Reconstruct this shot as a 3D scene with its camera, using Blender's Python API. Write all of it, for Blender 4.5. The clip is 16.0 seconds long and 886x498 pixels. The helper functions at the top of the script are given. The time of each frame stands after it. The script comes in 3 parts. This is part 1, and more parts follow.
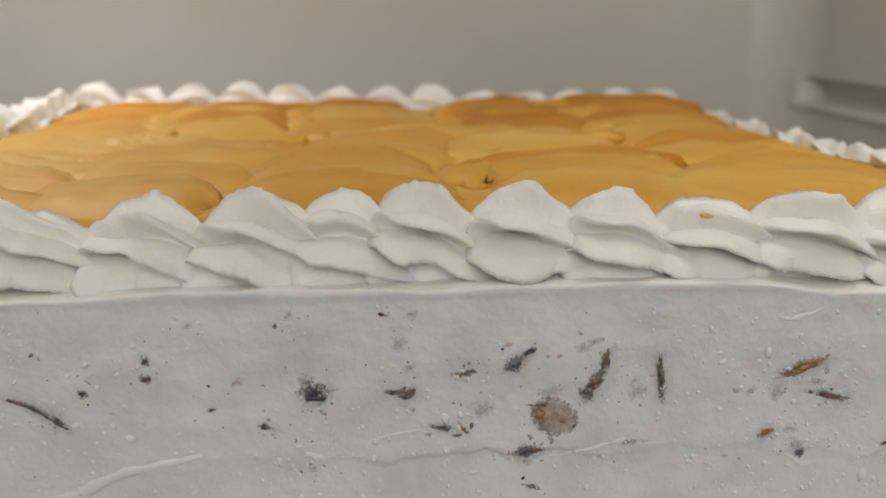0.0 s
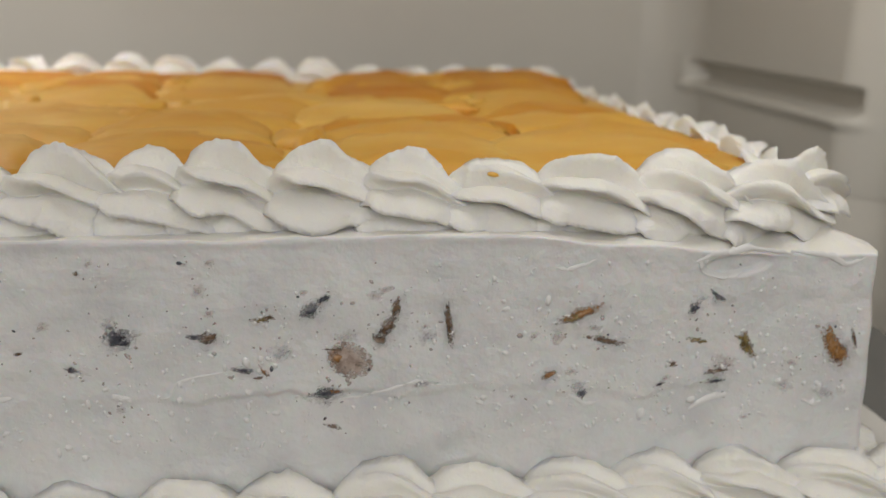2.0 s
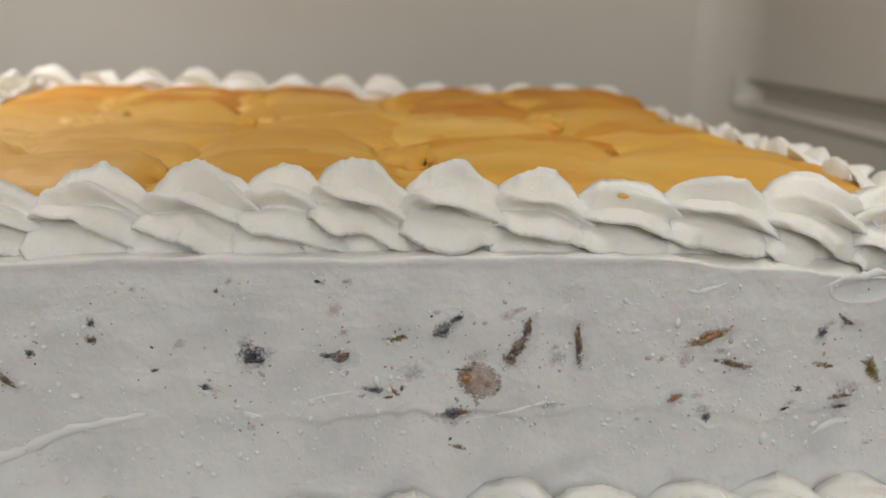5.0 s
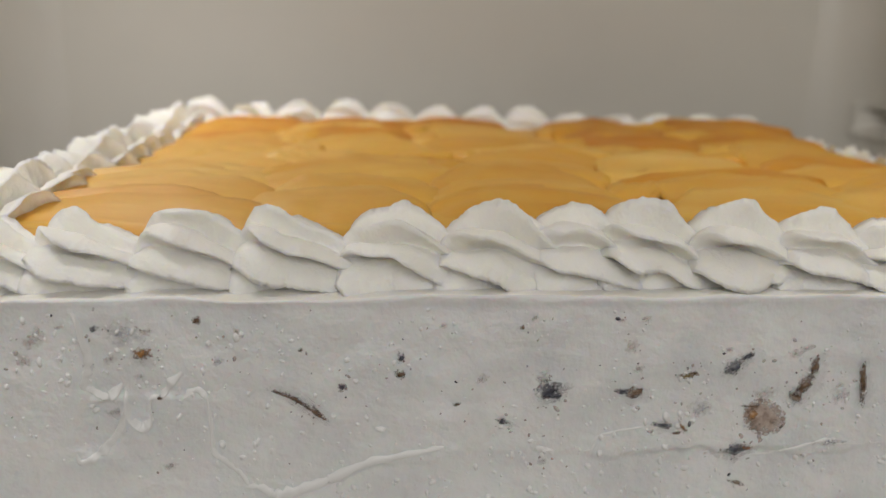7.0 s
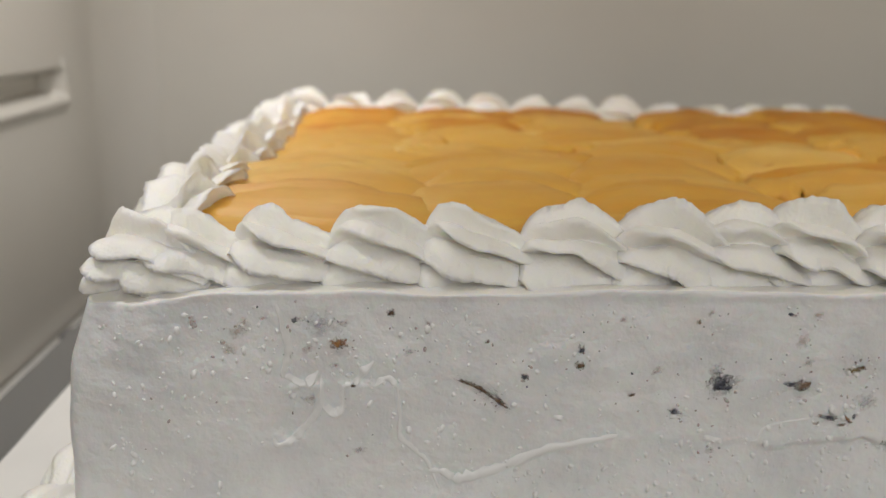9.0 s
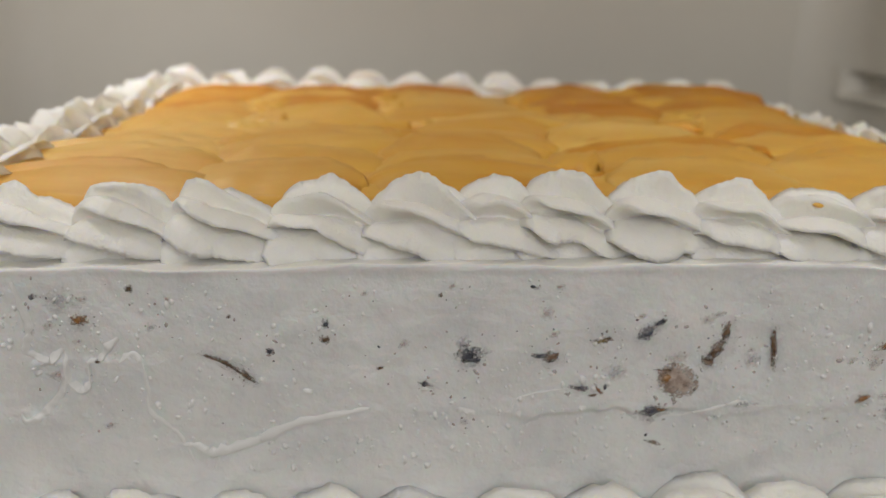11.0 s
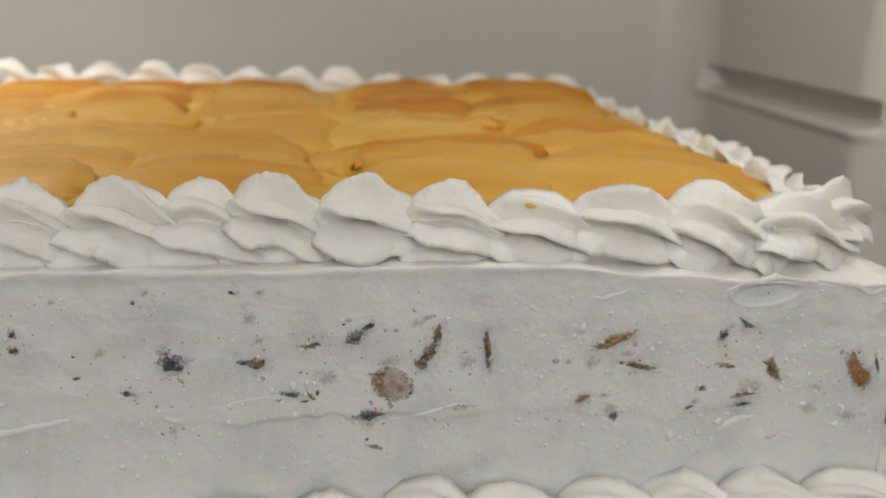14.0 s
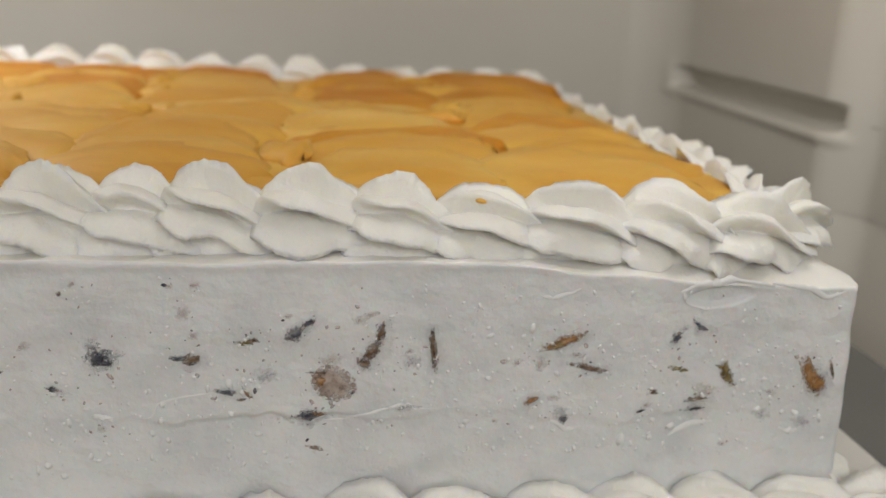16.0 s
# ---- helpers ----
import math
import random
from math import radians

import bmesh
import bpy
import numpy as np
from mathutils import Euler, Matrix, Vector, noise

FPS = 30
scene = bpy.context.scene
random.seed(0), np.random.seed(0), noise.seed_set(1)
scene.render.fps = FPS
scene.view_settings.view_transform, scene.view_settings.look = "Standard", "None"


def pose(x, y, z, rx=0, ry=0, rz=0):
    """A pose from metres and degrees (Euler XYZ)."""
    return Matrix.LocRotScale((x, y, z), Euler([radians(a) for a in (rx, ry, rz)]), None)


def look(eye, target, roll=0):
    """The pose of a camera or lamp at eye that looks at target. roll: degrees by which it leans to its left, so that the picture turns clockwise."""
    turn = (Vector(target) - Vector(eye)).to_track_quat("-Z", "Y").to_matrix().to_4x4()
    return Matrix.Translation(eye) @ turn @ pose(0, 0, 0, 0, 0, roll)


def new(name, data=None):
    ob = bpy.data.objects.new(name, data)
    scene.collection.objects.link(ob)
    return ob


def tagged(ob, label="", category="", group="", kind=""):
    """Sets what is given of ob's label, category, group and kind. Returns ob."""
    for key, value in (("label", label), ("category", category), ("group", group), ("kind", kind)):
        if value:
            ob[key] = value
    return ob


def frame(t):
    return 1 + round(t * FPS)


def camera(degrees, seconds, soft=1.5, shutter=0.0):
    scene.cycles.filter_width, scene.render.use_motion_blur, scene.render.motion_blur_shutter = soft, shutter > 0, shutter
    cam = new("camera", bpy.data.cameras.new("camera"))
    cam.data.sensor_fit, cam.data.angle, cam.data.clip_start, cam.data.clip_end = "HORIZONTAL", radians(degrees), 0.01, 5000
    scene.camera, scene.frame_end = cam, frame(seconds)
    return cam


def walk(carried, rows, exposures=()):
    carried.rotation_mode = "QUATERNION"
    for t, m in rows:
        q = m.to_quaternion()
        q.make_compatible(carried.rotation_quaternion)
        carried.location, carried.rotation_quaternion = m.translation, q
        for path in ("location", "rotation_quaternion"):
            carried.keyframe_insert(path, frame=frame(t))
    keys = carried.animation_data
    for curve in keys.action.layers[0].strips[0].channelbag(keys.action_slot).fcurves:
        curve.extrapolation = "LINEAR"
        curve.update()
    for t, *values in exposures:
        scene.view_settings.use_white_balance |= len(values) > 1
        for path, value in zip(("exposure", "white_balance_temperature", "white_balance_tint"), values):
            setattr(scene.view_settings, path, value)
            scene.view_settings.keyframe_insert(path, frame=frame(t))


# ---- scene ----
cam = camera(55.5, 16.0)
cam.data.dof.use_dof, cam.data.dof.focus_distance, cam.data.dof.aperture_fstop = True, 0.275, 8.0
PATH = [
    (0, (0.00224, -0.23634, 0.16629), (0.14743, 1.68438, -0.37200), -0.055),
    (0.5, (0.01653, -0.24247, 0.16776), (0.17557, 1.67559, -0.37608), 0.388),
    (1, (0.02858, -0.24848, 0.16474), (0.22859, 1.66256, -0.39017), 0.598),
    (1.5, (0.03828, -0.25495, 0.16445), (0.27665, 1.64923, -0.39884), 0.866),
    (2, (0.04960, -0.26192, 0.16266), (0.31090, 1.63572, -0.41238), 1.141),
    (2.5, (0.06014, -0.26420, 0.16149), (0.31445, 1.63169, -0.42243), 1.398),
    (3, (0.06623, -0.26159, 0.16297), (0.31569, 1.63173, -0.43126), 1.578),
    (3.5, (0.05673, -0.25583, 0.15821), (0.31374, 1.63522, -0.44002), 1.811),
    (4, (0.03879, -0.25554, 0.16110), (0.31241, 1.63844, -0.42025), 1.877),
    (4.2, (0.03241, -0.25659, 0.16092), (0.28110, 1.64244, -0.41513), 1.641),
    (6.3, (-0.03661, -0.25297, 0.16851), (0.18892, 1.67130, -0.32781), 1.584),
    (6.5, (-0.04687, -0.25225, 0.16605), (0.16577, 1.67346, -0.33038), 1.498),
    (7, (-0.07873, -0.25187, 0.16787), (0.09759, 1.67814, -0.32604), 1.422),
    (7.5, (-0.10312, -0.25125, 0.16624), (0.04408, 1.67995, -0.33255), 1.367),
    (8, (-0.12686, -0.25880, 0.17276), (-0.00683, 1.67175, -0.33577), 1.259),
    (8.2, (-0.13433, -0.25838, 0.17478), (-0.02348, 1.67128, -0.33917), 1.333),
    (10.3, (-0.08445, -0.25982, 0.17258), (0.02759, 1.65199, -0.40399), 1.136),
    (10.5, (-0.07173, -0.26311, 0.17343), (0.04007, 1.64700, -0.40877), 0.955),
    (11, (-0.04801, -0.26489, 0.17464), (0.08834, 1.64338, -0.40837), 1.014),
    (11.5, (-0.02983, -0.25938, 0.17763), (0.12814, 1.64673, -0.40701), 0.895),
    (12, (-0.01073, -0.25761, 0.18194), (0.18545, 1.64601, -0.39921), 0.895),
    (12.5, (0.00299, -0.26295, 0.18443), (0.22011, 1.63672, -0.40218), 0.915),
    (13, (0.01323, -0.26642, 0.18193), (0.23934, 1.63045, -0.41034), 1.075),
    (13.5, (0.02309, -0.26715, 0.17919), (0.26108, 1.62608, -0.42001), 1.208),
    (14, (0.03602, -0.26602, 0.17927), (0.28848, 1.62382, -0.42468), 1.405),
    (14.5, (0.05163, -0.26565, 0.17276), (0.32210, 1.61807, -0.44242), 1.703),
    (15, (0.05969, -0.26081, 0.16812), (0.35516, 1.61733, -0.45261), 2.161),
    (15.5, (0.05508, -0.25892, 0.17074), (0.36013, 1.61961, -0.44415), 2.607),
    (16, (0.04712, -0.25748, 0.17614), (0.35720, 1.62171, -0.43416), 3.060),
]
EXPOSURES = [(0.0, -0.06), (1.0, -0.11), (2.0, -0.04), (3.0, 0.04), (4.0, 0.04), (6.5, -0.08), (7.5, -0.04), (8.2, -0.03), (10.3, -0.08), (11.0, -0.10), (12.5, -0.12), (14.0, -0.01), (16.0, 0.04)]
walk(cam, [(t, look(eye, target, roll)) for t, eye, target, roll in PATH], EXPOSURES)


# ---- light ----
world = bpy.data.worlds.new("room_air")
world.use_nodes = True
scene.world = world
world.node_tree.nodes["Background"].inputs[0].default_value = (1.0, 0.98, 0.95, 1)
world.node_tree.nodes["Background"].inputs[1].default_value = 0.25


def area_lamp(name, eye, target, sx, sy, watts, colour):
    data = bpy.data.lights.new(name, "AREA")
    data.shape, data.size, data.size_y, data.energy, data.color = "RECTANGLE", sx, sy, watts, colour
    ob = new(name, data)
    ob.matrix_world = look(eye, target)
    return ob


# Unseen soft fill behind the camera, standing in for the room's light.
area_lamp("room_fill", (0.02, -0.92, 0.54), (0.0, 0.0, 0.0), 0.9, 0.5, 4.5, (1.0, 0.98, 0.965))
# Fill added to brighten the right wall and right end of the cake.
area_lamp("refrigerator_lamp_and_fill", (0.13, 0.0, 0.435), (0.45, 0.18, 0.22), 0.3, 0.06, 0.85, (1.0, 0.98, 0.95))
# Lamp in the back left of the compartment.
area_lamp("refrigerator_lamp_and_fill", (-0.26, 0.36, 0.445), (-0.25, 0.33, 0.1), 0.06, 0.05, 0.5, (1.0, 0.97, 0.96)).data.spread = radians(115)
# Weak fill added for the left front end of the cake.
area_lamp("refrigerator_lamp_and_fill", (-0.3, -0.02, 0.44), (-0.24, 0.05, 0.08), 0.1, 0.05, 0.1, (1.0, 0.98, 0.96)).data.spread = radians(75)


# ---- materials ----
def material(name, colour, rough=0.5, **extra):
    m = bpy.data.materials.new(name)
    m.use_nodes = True
    b = m.node_tree.nodes["Principled BSDF"]
    b.inputs["Base Color"].default_value = (*colour, 1)
    b.inputs["Roughness"].default_value = rough
    for key, value in extra.items():
        b.inputs[key.replace("_", " ")].default_value = value
    return m


def node(m, kind, **values):
    n = m.node_tree.nodes.new(kind)
    for key, value in values.items():
        n.inputs[key.replace("_", " ")].default_value = value
    return n


def link(m, a, out, b, into):
    m.node_tree.links.new(a.outputs[out], b.inputs[into])


def mottle(m, stops, scale, detail=3.0, stretch=(1, 1, 1), per_object=0.0):
    """Colour from noise through a ramp, in object space."""
    b = m.node_tree.nodes["Principled BSDF"]
    co = node(m, "ShaderNodeTexCoord")
    mp = node(m, "ShaderNodeMapping", Scale=stretch)
    link(m, co, "Object", mp, "Vector")
    tex = node(m, "ShaderNodeTexNoise", Scale=scale, Detail=detail)
    tex.noise_dimensions = "4D"
    info = node(m, "ShaderNodeObjectInfo")
    mul = node(m, "ShaderNodeMath")
    mul.operation = "MULTIPLY"
    mul.inputs[1].default_value = 20.0
    link(m, info, "Random", mul, 0)
    link(m, mul, 0, tex, "W")
    link(m, mp, "Vector", tex, "Vector")
    ramp = node(m, "ShaderNodeValToRGB")
    els = ramp.color_ramp.elements
    els[0].position, els[0].color = stops[0][0], (*stops[0][1], 1)
    els[1].position, els[1].color = stops[-1][0], (*stops[-1][1], 1)
    for p, c in stops[1:-1]:
        e = els.new(p)
        e.color = (*c, 1)
    fac = tex
    if per_object:
        mix = node(m, "ShaderNodeMath")
        mix.operation = "MULTIPLY_ADD"
        mix.inputs[1].default_value = per_object
        link(m, info, "Random", mix, 0)
        sub = node(m, "ShaderNodeMath")
        sub.operation = "SUBTRACT"
        sub.inputs[1].default_value = per_object / 2
        link(m, tex, 0, sub, 0)
        link(m, sub, 0, mix, 2)
        fac = mix
    link(m, fac, 0, ramp, "Fac")
    link(m, ramp, "Color", b, "Base Color")
    return mp


def relief(m, layers, vector=None):
    """Bump from several noises: (scale, strength, distance)."""
    b = m.node_tree.nodes["Principled BSDF"]
    co = node(m, "ShaderNodeTexCoord")
    last = None
    for scale, strength, distance in layers:
        tex = node(m, "ShaderNodeTexNoise", Scale=scale, Detail=3.0)
        if vector:
            link(m, vector, "Vector", tex, "Vector")
        else:
            link(m, co, "Object", tex, "Vector")
        bump = node(m, "ShaderNodeBump", Strength=strength, Distance=distance)
        link(m, tex, 0, bump, "Height")
        if last:
            link(m, last, "Normal", bump, "Normal")
        last = bump
    link(m, last, "Normal", b, "Normal")


def thin_rim(m, full, grain=850.0, hard=1.5, most=1.0):
    """Lets the frosting cover the rim of a bit raggedly."""
    co = node(m, "ShaderNodeTexCoord")
    size = node(m, "ShaderNodeVectorMath")
    size.operation = "LENGTH"
    link(m, co, "UV", size, 0)
    tex = node(m, "ShaderNodeTexNoise", Scale=grain, Detail=5.0)
    link(m, co, "Object", tex, "Vector")
    add = node(m, "ShaderNodeMath")
    add.operation = "MULTIPLY_ADD"
    add.inputs[1].default_value = -hard
    link(m, size, "Value", add, 0)
    mul = node(m, "ShaderNodeMath")
    mul.operation = "MULTIPLY_ADD"
    mul.inputs[1].default_value, mul.inputs[2].default_value = 2.0 * hard, full - 0.9 * hard
    link(m, tex, 0, mul, 0)
    link(m, mul, 0, add, 2)
    clamp = node(m, "ShaderNodeClamp", Max=most)
    link(m, add, 0, clamp, 0)
    link(m, clamp, 0, m.node_tree.nodes["Principled BSDF"], "Alpha")


CREAM = material("whipped_cream", (0.882, 0.866, 0.818), 0.5, Subsurface_Weight=0.4, Subsurface_Scale=0.004)
CREAM.node_tree.nodes["Principled BSDF"].inputs["Subsurface Radius"].default_value = (1.0, 0.85, 0.5)
relief(CREAM, [(220.0, 0.45, 0.001), (900.0, 0.55, 0.0006)])
FROST = material("side_frosting", (0.78, 0.775, 0.74), 0.45, Subsurface_Weight=0.2, Subsurface_Scale=0.003)
mottle(FROST, [(0.28, (0.67, 0.68, 0.692)), (0.45, (0.755, 0.762, 0.762)), (0.7, (0.83, 0.833, 0.828))], 42.0, 8.0)
relief(FROST, [(40.0, 0.6, 0.005), (140.0, 0.6, 0.002), (420.0, 0.32, 0.001), (1100.0, 0.18, 0.0005)])
GRAIN = material("cream_grain", (0.785, 0.785, 0.775), 0.45)
PEACH = material("glazed_peach", (0.75, 0.36, 0.05), 0.5, Subsurface_Weight=0.3, Subsurface_Scale=0.005, Specular_IOR_Level=0.35)
DEEP = material("deep_peach", (0.62, 0.25, 0.03), 0.5, Subsurface_Weight=0.3, Subsurface_Scale=0.005, Specular_IOR_Level=0.35)
DEEP.node_tree.nodes["Principled BSDF"].inputs["Subsurface Radius"].default_value = (1.0, 0.5, 0.15)
PEACH.node_tree.nodes["Principled BSDF"].inputs["Subsurface Radius"].default_value = (1.0, 0.5, 0.15)
fibre = mottle(PEACH, [(0.2, (0.62, 0.3, 0.045)), (0.42, (0.67, 0.355, 0.058)), (0.58, (0.71, 0.405, 0.075)), (0.8, (0.76, 0.485, 0.13))], 1.7, 6.0, (9, 26, 26), 0.22)
relief(PEACH, [(1.2, 0.25, 0.003), (5.0, 0.2, 0.0013), (19.0, 0.12, 0.0006)], fibre)
fibre = mottle(DEEP, [(0.2, (0.48, 0.17, 0.013)), (0.42, (0.58, 0.24, 0.02)), (0.6, (0.66, 0.31, 0.03)), (0.8, (0.72, 0.4, 0.065))], 1.7, 6.0, (9, 26, 26), 0.22)
relief(DEEP, [(1.2, 0.25, 0.003), (5.0, 0.2, 0.0013), (19.0, 0.12, 0.0006)], fibre)
BITS = {}
SKIN = (0.7, 0.69, 0.66)
for key, a, c, r in (("navy", (0.012, 0.013, 0.02), (0.07, 0.075, 0.1), 0.35), ("brown", (0.04, 0.022, 0.011), (0.17, 0.105, 0.06), 0.4), ("amber", (0.15, 0.06, 0.018), (0.36, 0.18, 0.055), 0.3),
                     ("olive", (0.09, 0.07, 0.025), (0.27, 0.2, 0.07), 0.35), ("mauve", (0.2, 0.14, 0.11), (0.45, 0.36, 0.31), 0.45), ("blush", (0.4, 0.3, 0.27), (0.58, 0.52, 0.49), 0.5), ("veil", (0.36, 0.36, 0.41), (0.56, 0.56, 0.58), 0.5)):
    BITS[key] = material("fruit_" + key, c, r)
    mottle(BITS[key], [(0.32, a), (0.52, c), (0.68, tuple(0.7 * u + 0.3 * v for u, v in zip(c, SKIN))), (0.8, tuple(0.3 * u + 0.7 * v for u, v in zip(c, SKIN)))], 330.0, 4.0)
    relief(BITS[key], [(700.0, 0.5, 0.0008)])
    if key in ("veil", "blush"):
        thin_rim(BITS[key], 0.47, 520.0, 0.55, 0.6)
    else:
        thin_rim(BITS[key], 1.5 if key == "mauve" else 1.28, 900.0, 1.35)
HALO = material("fruit_under_frosting", (0.3, 0.3, 0.33), 0.5)
mottle(HALO, [(0.35, (0.3, 0.3, 0.345)), (0.65, (0.45, 0.44, 0.45))], 300.0, 4.0)
thin_rim(HALO, 0.2, 260.0, 0.24, 0.24)
CRUMB = material("peach_crumb", (0.8, 0.45, 0.08), 0.4)
BOARD = material("cake_board", (0.8, 0.79, 0.76), 0.35)
mottle(BOARD, [(0.3, (0.74, 0.73, 0.7)), (0.7, (0.82, 0.81, 0.78))], 14.0)
EDGE = material("board_edge", (0.12, 0.12, 0.125), 0.35)
LINER = material("refrigerator_liner", (0.62, 0.6, 0.56), 0.33)
mottle(LINER, [(0.35, (0.585, 0.56, 0.505)), (0.65, (0.625, 0.6, 0.54))], 5.0, 5.0)
relief(LINER, [(9.0, 0.06, 0.01), (160.0, 0.05, 0.0008)])
GLASS = material("shelf_glass", (0.16, 0.16, 0.155), 0.12)
RAIL = material("shelf_rail", (0.55, 0.54, 0.51), 0.35)
mottle(RAIL, [(0.35, (0.5, 0.49, 0.46)), (0.65, (0.57, 0.56, 0.53))], 9.0)
PLASTER = material("room_plaster", (0.7, 0.68, 0.63), 0.9)
mottle(PLASTER, [(0.35, (0.66, 0.64, 0.59)), (0.65, (0.73, 0.71, 0.66))], 2.0)
relief(PLASTER, [(60.0, 0.1, 0.003)])
FLOORING = material("room_floor", (0.35, 0.27, 0.2), 0.5)
mottle(FLOORING, [(0.35, (0.3, 0.22, 0.15)), (0.65, (0.4, 0.31, 0.23))], 4.0, 4.0, (1, 8, 1))


# ---- mesh helpers ----
def mesh_of(name, bm, mat, smooth=True):
    me = bpy.data.meshes.new(name)
    bm.to_mesh(me)
    bm.free()
    me.materials.append(mat)
    me.polygons.foreach_set("use_smooth", [smooth] * len(me.polygons))
    return me


def place(ob, parent):
    if parent:
        ob.parent = parent
        ob.matrix_parent_inverse = parent.matrix_world.inverted()
    return ob


def part(name, bm, mat, parent=None, label="", smooth=True):
    ob = new(name, mesh_of(name, bm, mat, smooth))
    place(ob, parent)
    return tagged(ob, label)


def box(bm, x0, x1, y0, y1, z0, z1, bevel=0.0):
    made = bmesh.ops.create_cube(bm, size=1.0, matrix=Matrix.LocRotScale(((x0 + x1) / 2, (y0 + y1) / 2, (z0 + z1) / 2), None, (x1 - x0, y1 - y0, z1 - z0)))
    if bevel:
        edges = {e for v in made["verts"] for e in v.link_edges}
        bmesh.ops.bevel(bm, geom=list(edges), offset=bevel, segments=3, profile=0.5, affect="EDGES")
    return bm


def boxed(name, mat, parent, dims, bevel=0.0, label=""):
    return part(name, box(bmesh.new(), *dims, bevel), mat, parent, label, smooth=False)


def smooth(a, b, x):
    k = min(max((x - a) / (b - a), 0.0), 1.0)
    return k * k * (3 - 2 * k)


def rnd(*v):
    return noise.noise(Vector(v))


# ---- refrigerator and room ----
BACK, SIDE, TOP, SHELF = 0.56, 0.40, 0.45, -0.022
FRONT = -0.06


def setting(name, mat, dims, label, category, bevel=0.0):
    return tagged(boxed(name, mat, None, dims, bevel), label, category, kind="structure")


setting("wall_back", LINER, (-0.46, 0.46, BACK, BACK + 0.04, -0.35, TOP + 0.04), "smooth pale grey plastic back liner of a refrigerator", "wall")
setting("ceiling", LINER, (-0.46, 0.46, FRONT, BACK, TOP, TOP + 0.04), "pale plastic ceiling of the refrigerator compartment", "ceiling")
setting("floor", LINER, (-0.46, 0.46, FRONT, BACK, -0.35, -0.31), "pale plastic bottom of the refrigerator compartment", "floor")


def side_wall(name, sign, y0, y1, z0, z1, foot):
    """Liner wall that steps softly outwards towards the front, with a moulded slot and a step along its foot."""
    s = sign
    w = new(name)
    tagged(w, "pale moulded plastic side liner with a recessed shelf slot", "wall", kind="structure")
    bend = y0 + 0.01

    def face(y):
        return SIDE + 0.024 * smooth(bend + 0.008, bend - 0.032, y)

    def cove(y):
        away = max(0.0, y - BACK + 0.055) / 0.055
        return 0.05 * (1 - math.sqrt(max(0.0, 1 - min(1.0, away) ** 2)))

    def hump(d, size):
        return math.exp(-((d / size) ** 2))

    def moulded(y, z):
        """The liner's face: a soft-edged slot with a rounded lip below it and a rim at its far end."""
        run = smooth(y0, y0 + 0.014, y) * smooth(y1 - 0.009, y1 - 0.015, y)
        rise = smooth(z0 - 0.003, z0 + 0.003, z) * smooth(z1 + 0.002, z1 - 0.004, z)
        under = smooth(y0 - 0.008, y0 + 0.004, y) * smooth(y1, y1 - 0.01, y)
        x = face(y) + 0.018 * run * rise - 0.0035 * under * hump(z - z0 + 0.0065, 0.0045)
        x -= 0.003 * hump(y - y1 + 0.0055, 0.0045) * smooth(z0 - 0.011, z0 - 0.004, z) * smooth(z1 + 0.012, z1 + 0.002, z)
        return x - cove(y)

    def strip(nm, ya, yb, za, zb, off=0.0, thick=0.05, label="", mat=LINER):
        """A slab between two heights that follows the swelling."""
        bm, rows = bmesh.new(), []
        n = max(2, int((yb - ya) / 0.006))
        r = min(0.0012, (zb - za) / 4)
        for i in range(n + 1):
            y = ya + (yb - ya) * i / n
            x = face(y) - cove(y) + off
            rows.append([bm.verts.new((s * a, y, b)) for a, b in ((x + thick, za), (x + r, za), (x + 0.3 * r, za + 0.3 * r), (x, za + r), (x, zb - r), (x + 0.3 * r, zb - 0.3 * r), (x + r, zb), (x + thick, zb))])
        for a, b in zip(rows, rows[1:]):
            for k in range(8):
                bm.faces.new((a[k], b[k], b[(k + 1) % 8], a[(k + 1) % 8]))
        bm.faces.new(rows[0])
        bm.faces.new(rows[-1])
        bmesh.ops.recalc_face_normals(bm, faces=bm.faces)
        return part(nm, bm, mat, w, label)

    bm = bmesh.new()
    ys = [FRONT + (BACK + 0.001 - FRONT) * i / 220 for i in range(221)]
    zs = [foot + (TOP - foot) * i / 60 for i in range(61) if not z0 - 0.03 < foot + (TOP - foot) * i / 60 < z1 + 0.03]
    zs = sorted(zs + [z0 - 0.028 + (z1 - z0 + 0.056) * i / 56 for i in range(57)])
    inner = [[bm.verts.new((s * moulded(y, z), y, z)) for z in zs] for y in ys]
    outer = [[bm.verts.new((s * (SIDE + 0.07), y, z)) for z in (zs[0], zs[-1])] for y in ys]
    ends = [[bm.verts.new((s * (moulded(y, z) + 0.0002), y, z)) for z in (zs[0], zs[-1])] for y in ys]
    for a, b, c, d, e, f in zip(inner, inner[1:], outer, outer[1:], ends, ends[1:]):
        for k in range(len(zs) - 1):
            bm.faces.new((a[k], b[k], b[k + 1], a[k + 1]))
        bm.faces.new((c[0], d[0], d[1], c[1]))
        bm.faces.new((e[0], f[0], d[0], c[0]))
        bm.faces.new((e[1], f[1], d[1], c[1]))
    bmesh.ops.recalc_face_normals(bm, faces=bm.faces)
    part("panel", bm, LINER, w)
    strip("lower_panel", FRONT, BACK, -0.31, foot + 0.002, 0.0012)
    strip("seam", FRONT + 0.002, y0 - 0.012, z1 - 0.013, z1 - 0.0118, -0.0006, 0.003)
    return w


side_wall("wall_right", 1, 0.27, 0.54, 0.09, 0.108, 0.034)
side_wall("wall_left", -1, 0.18, 0.455, 0.106, 0.125, -0.076)

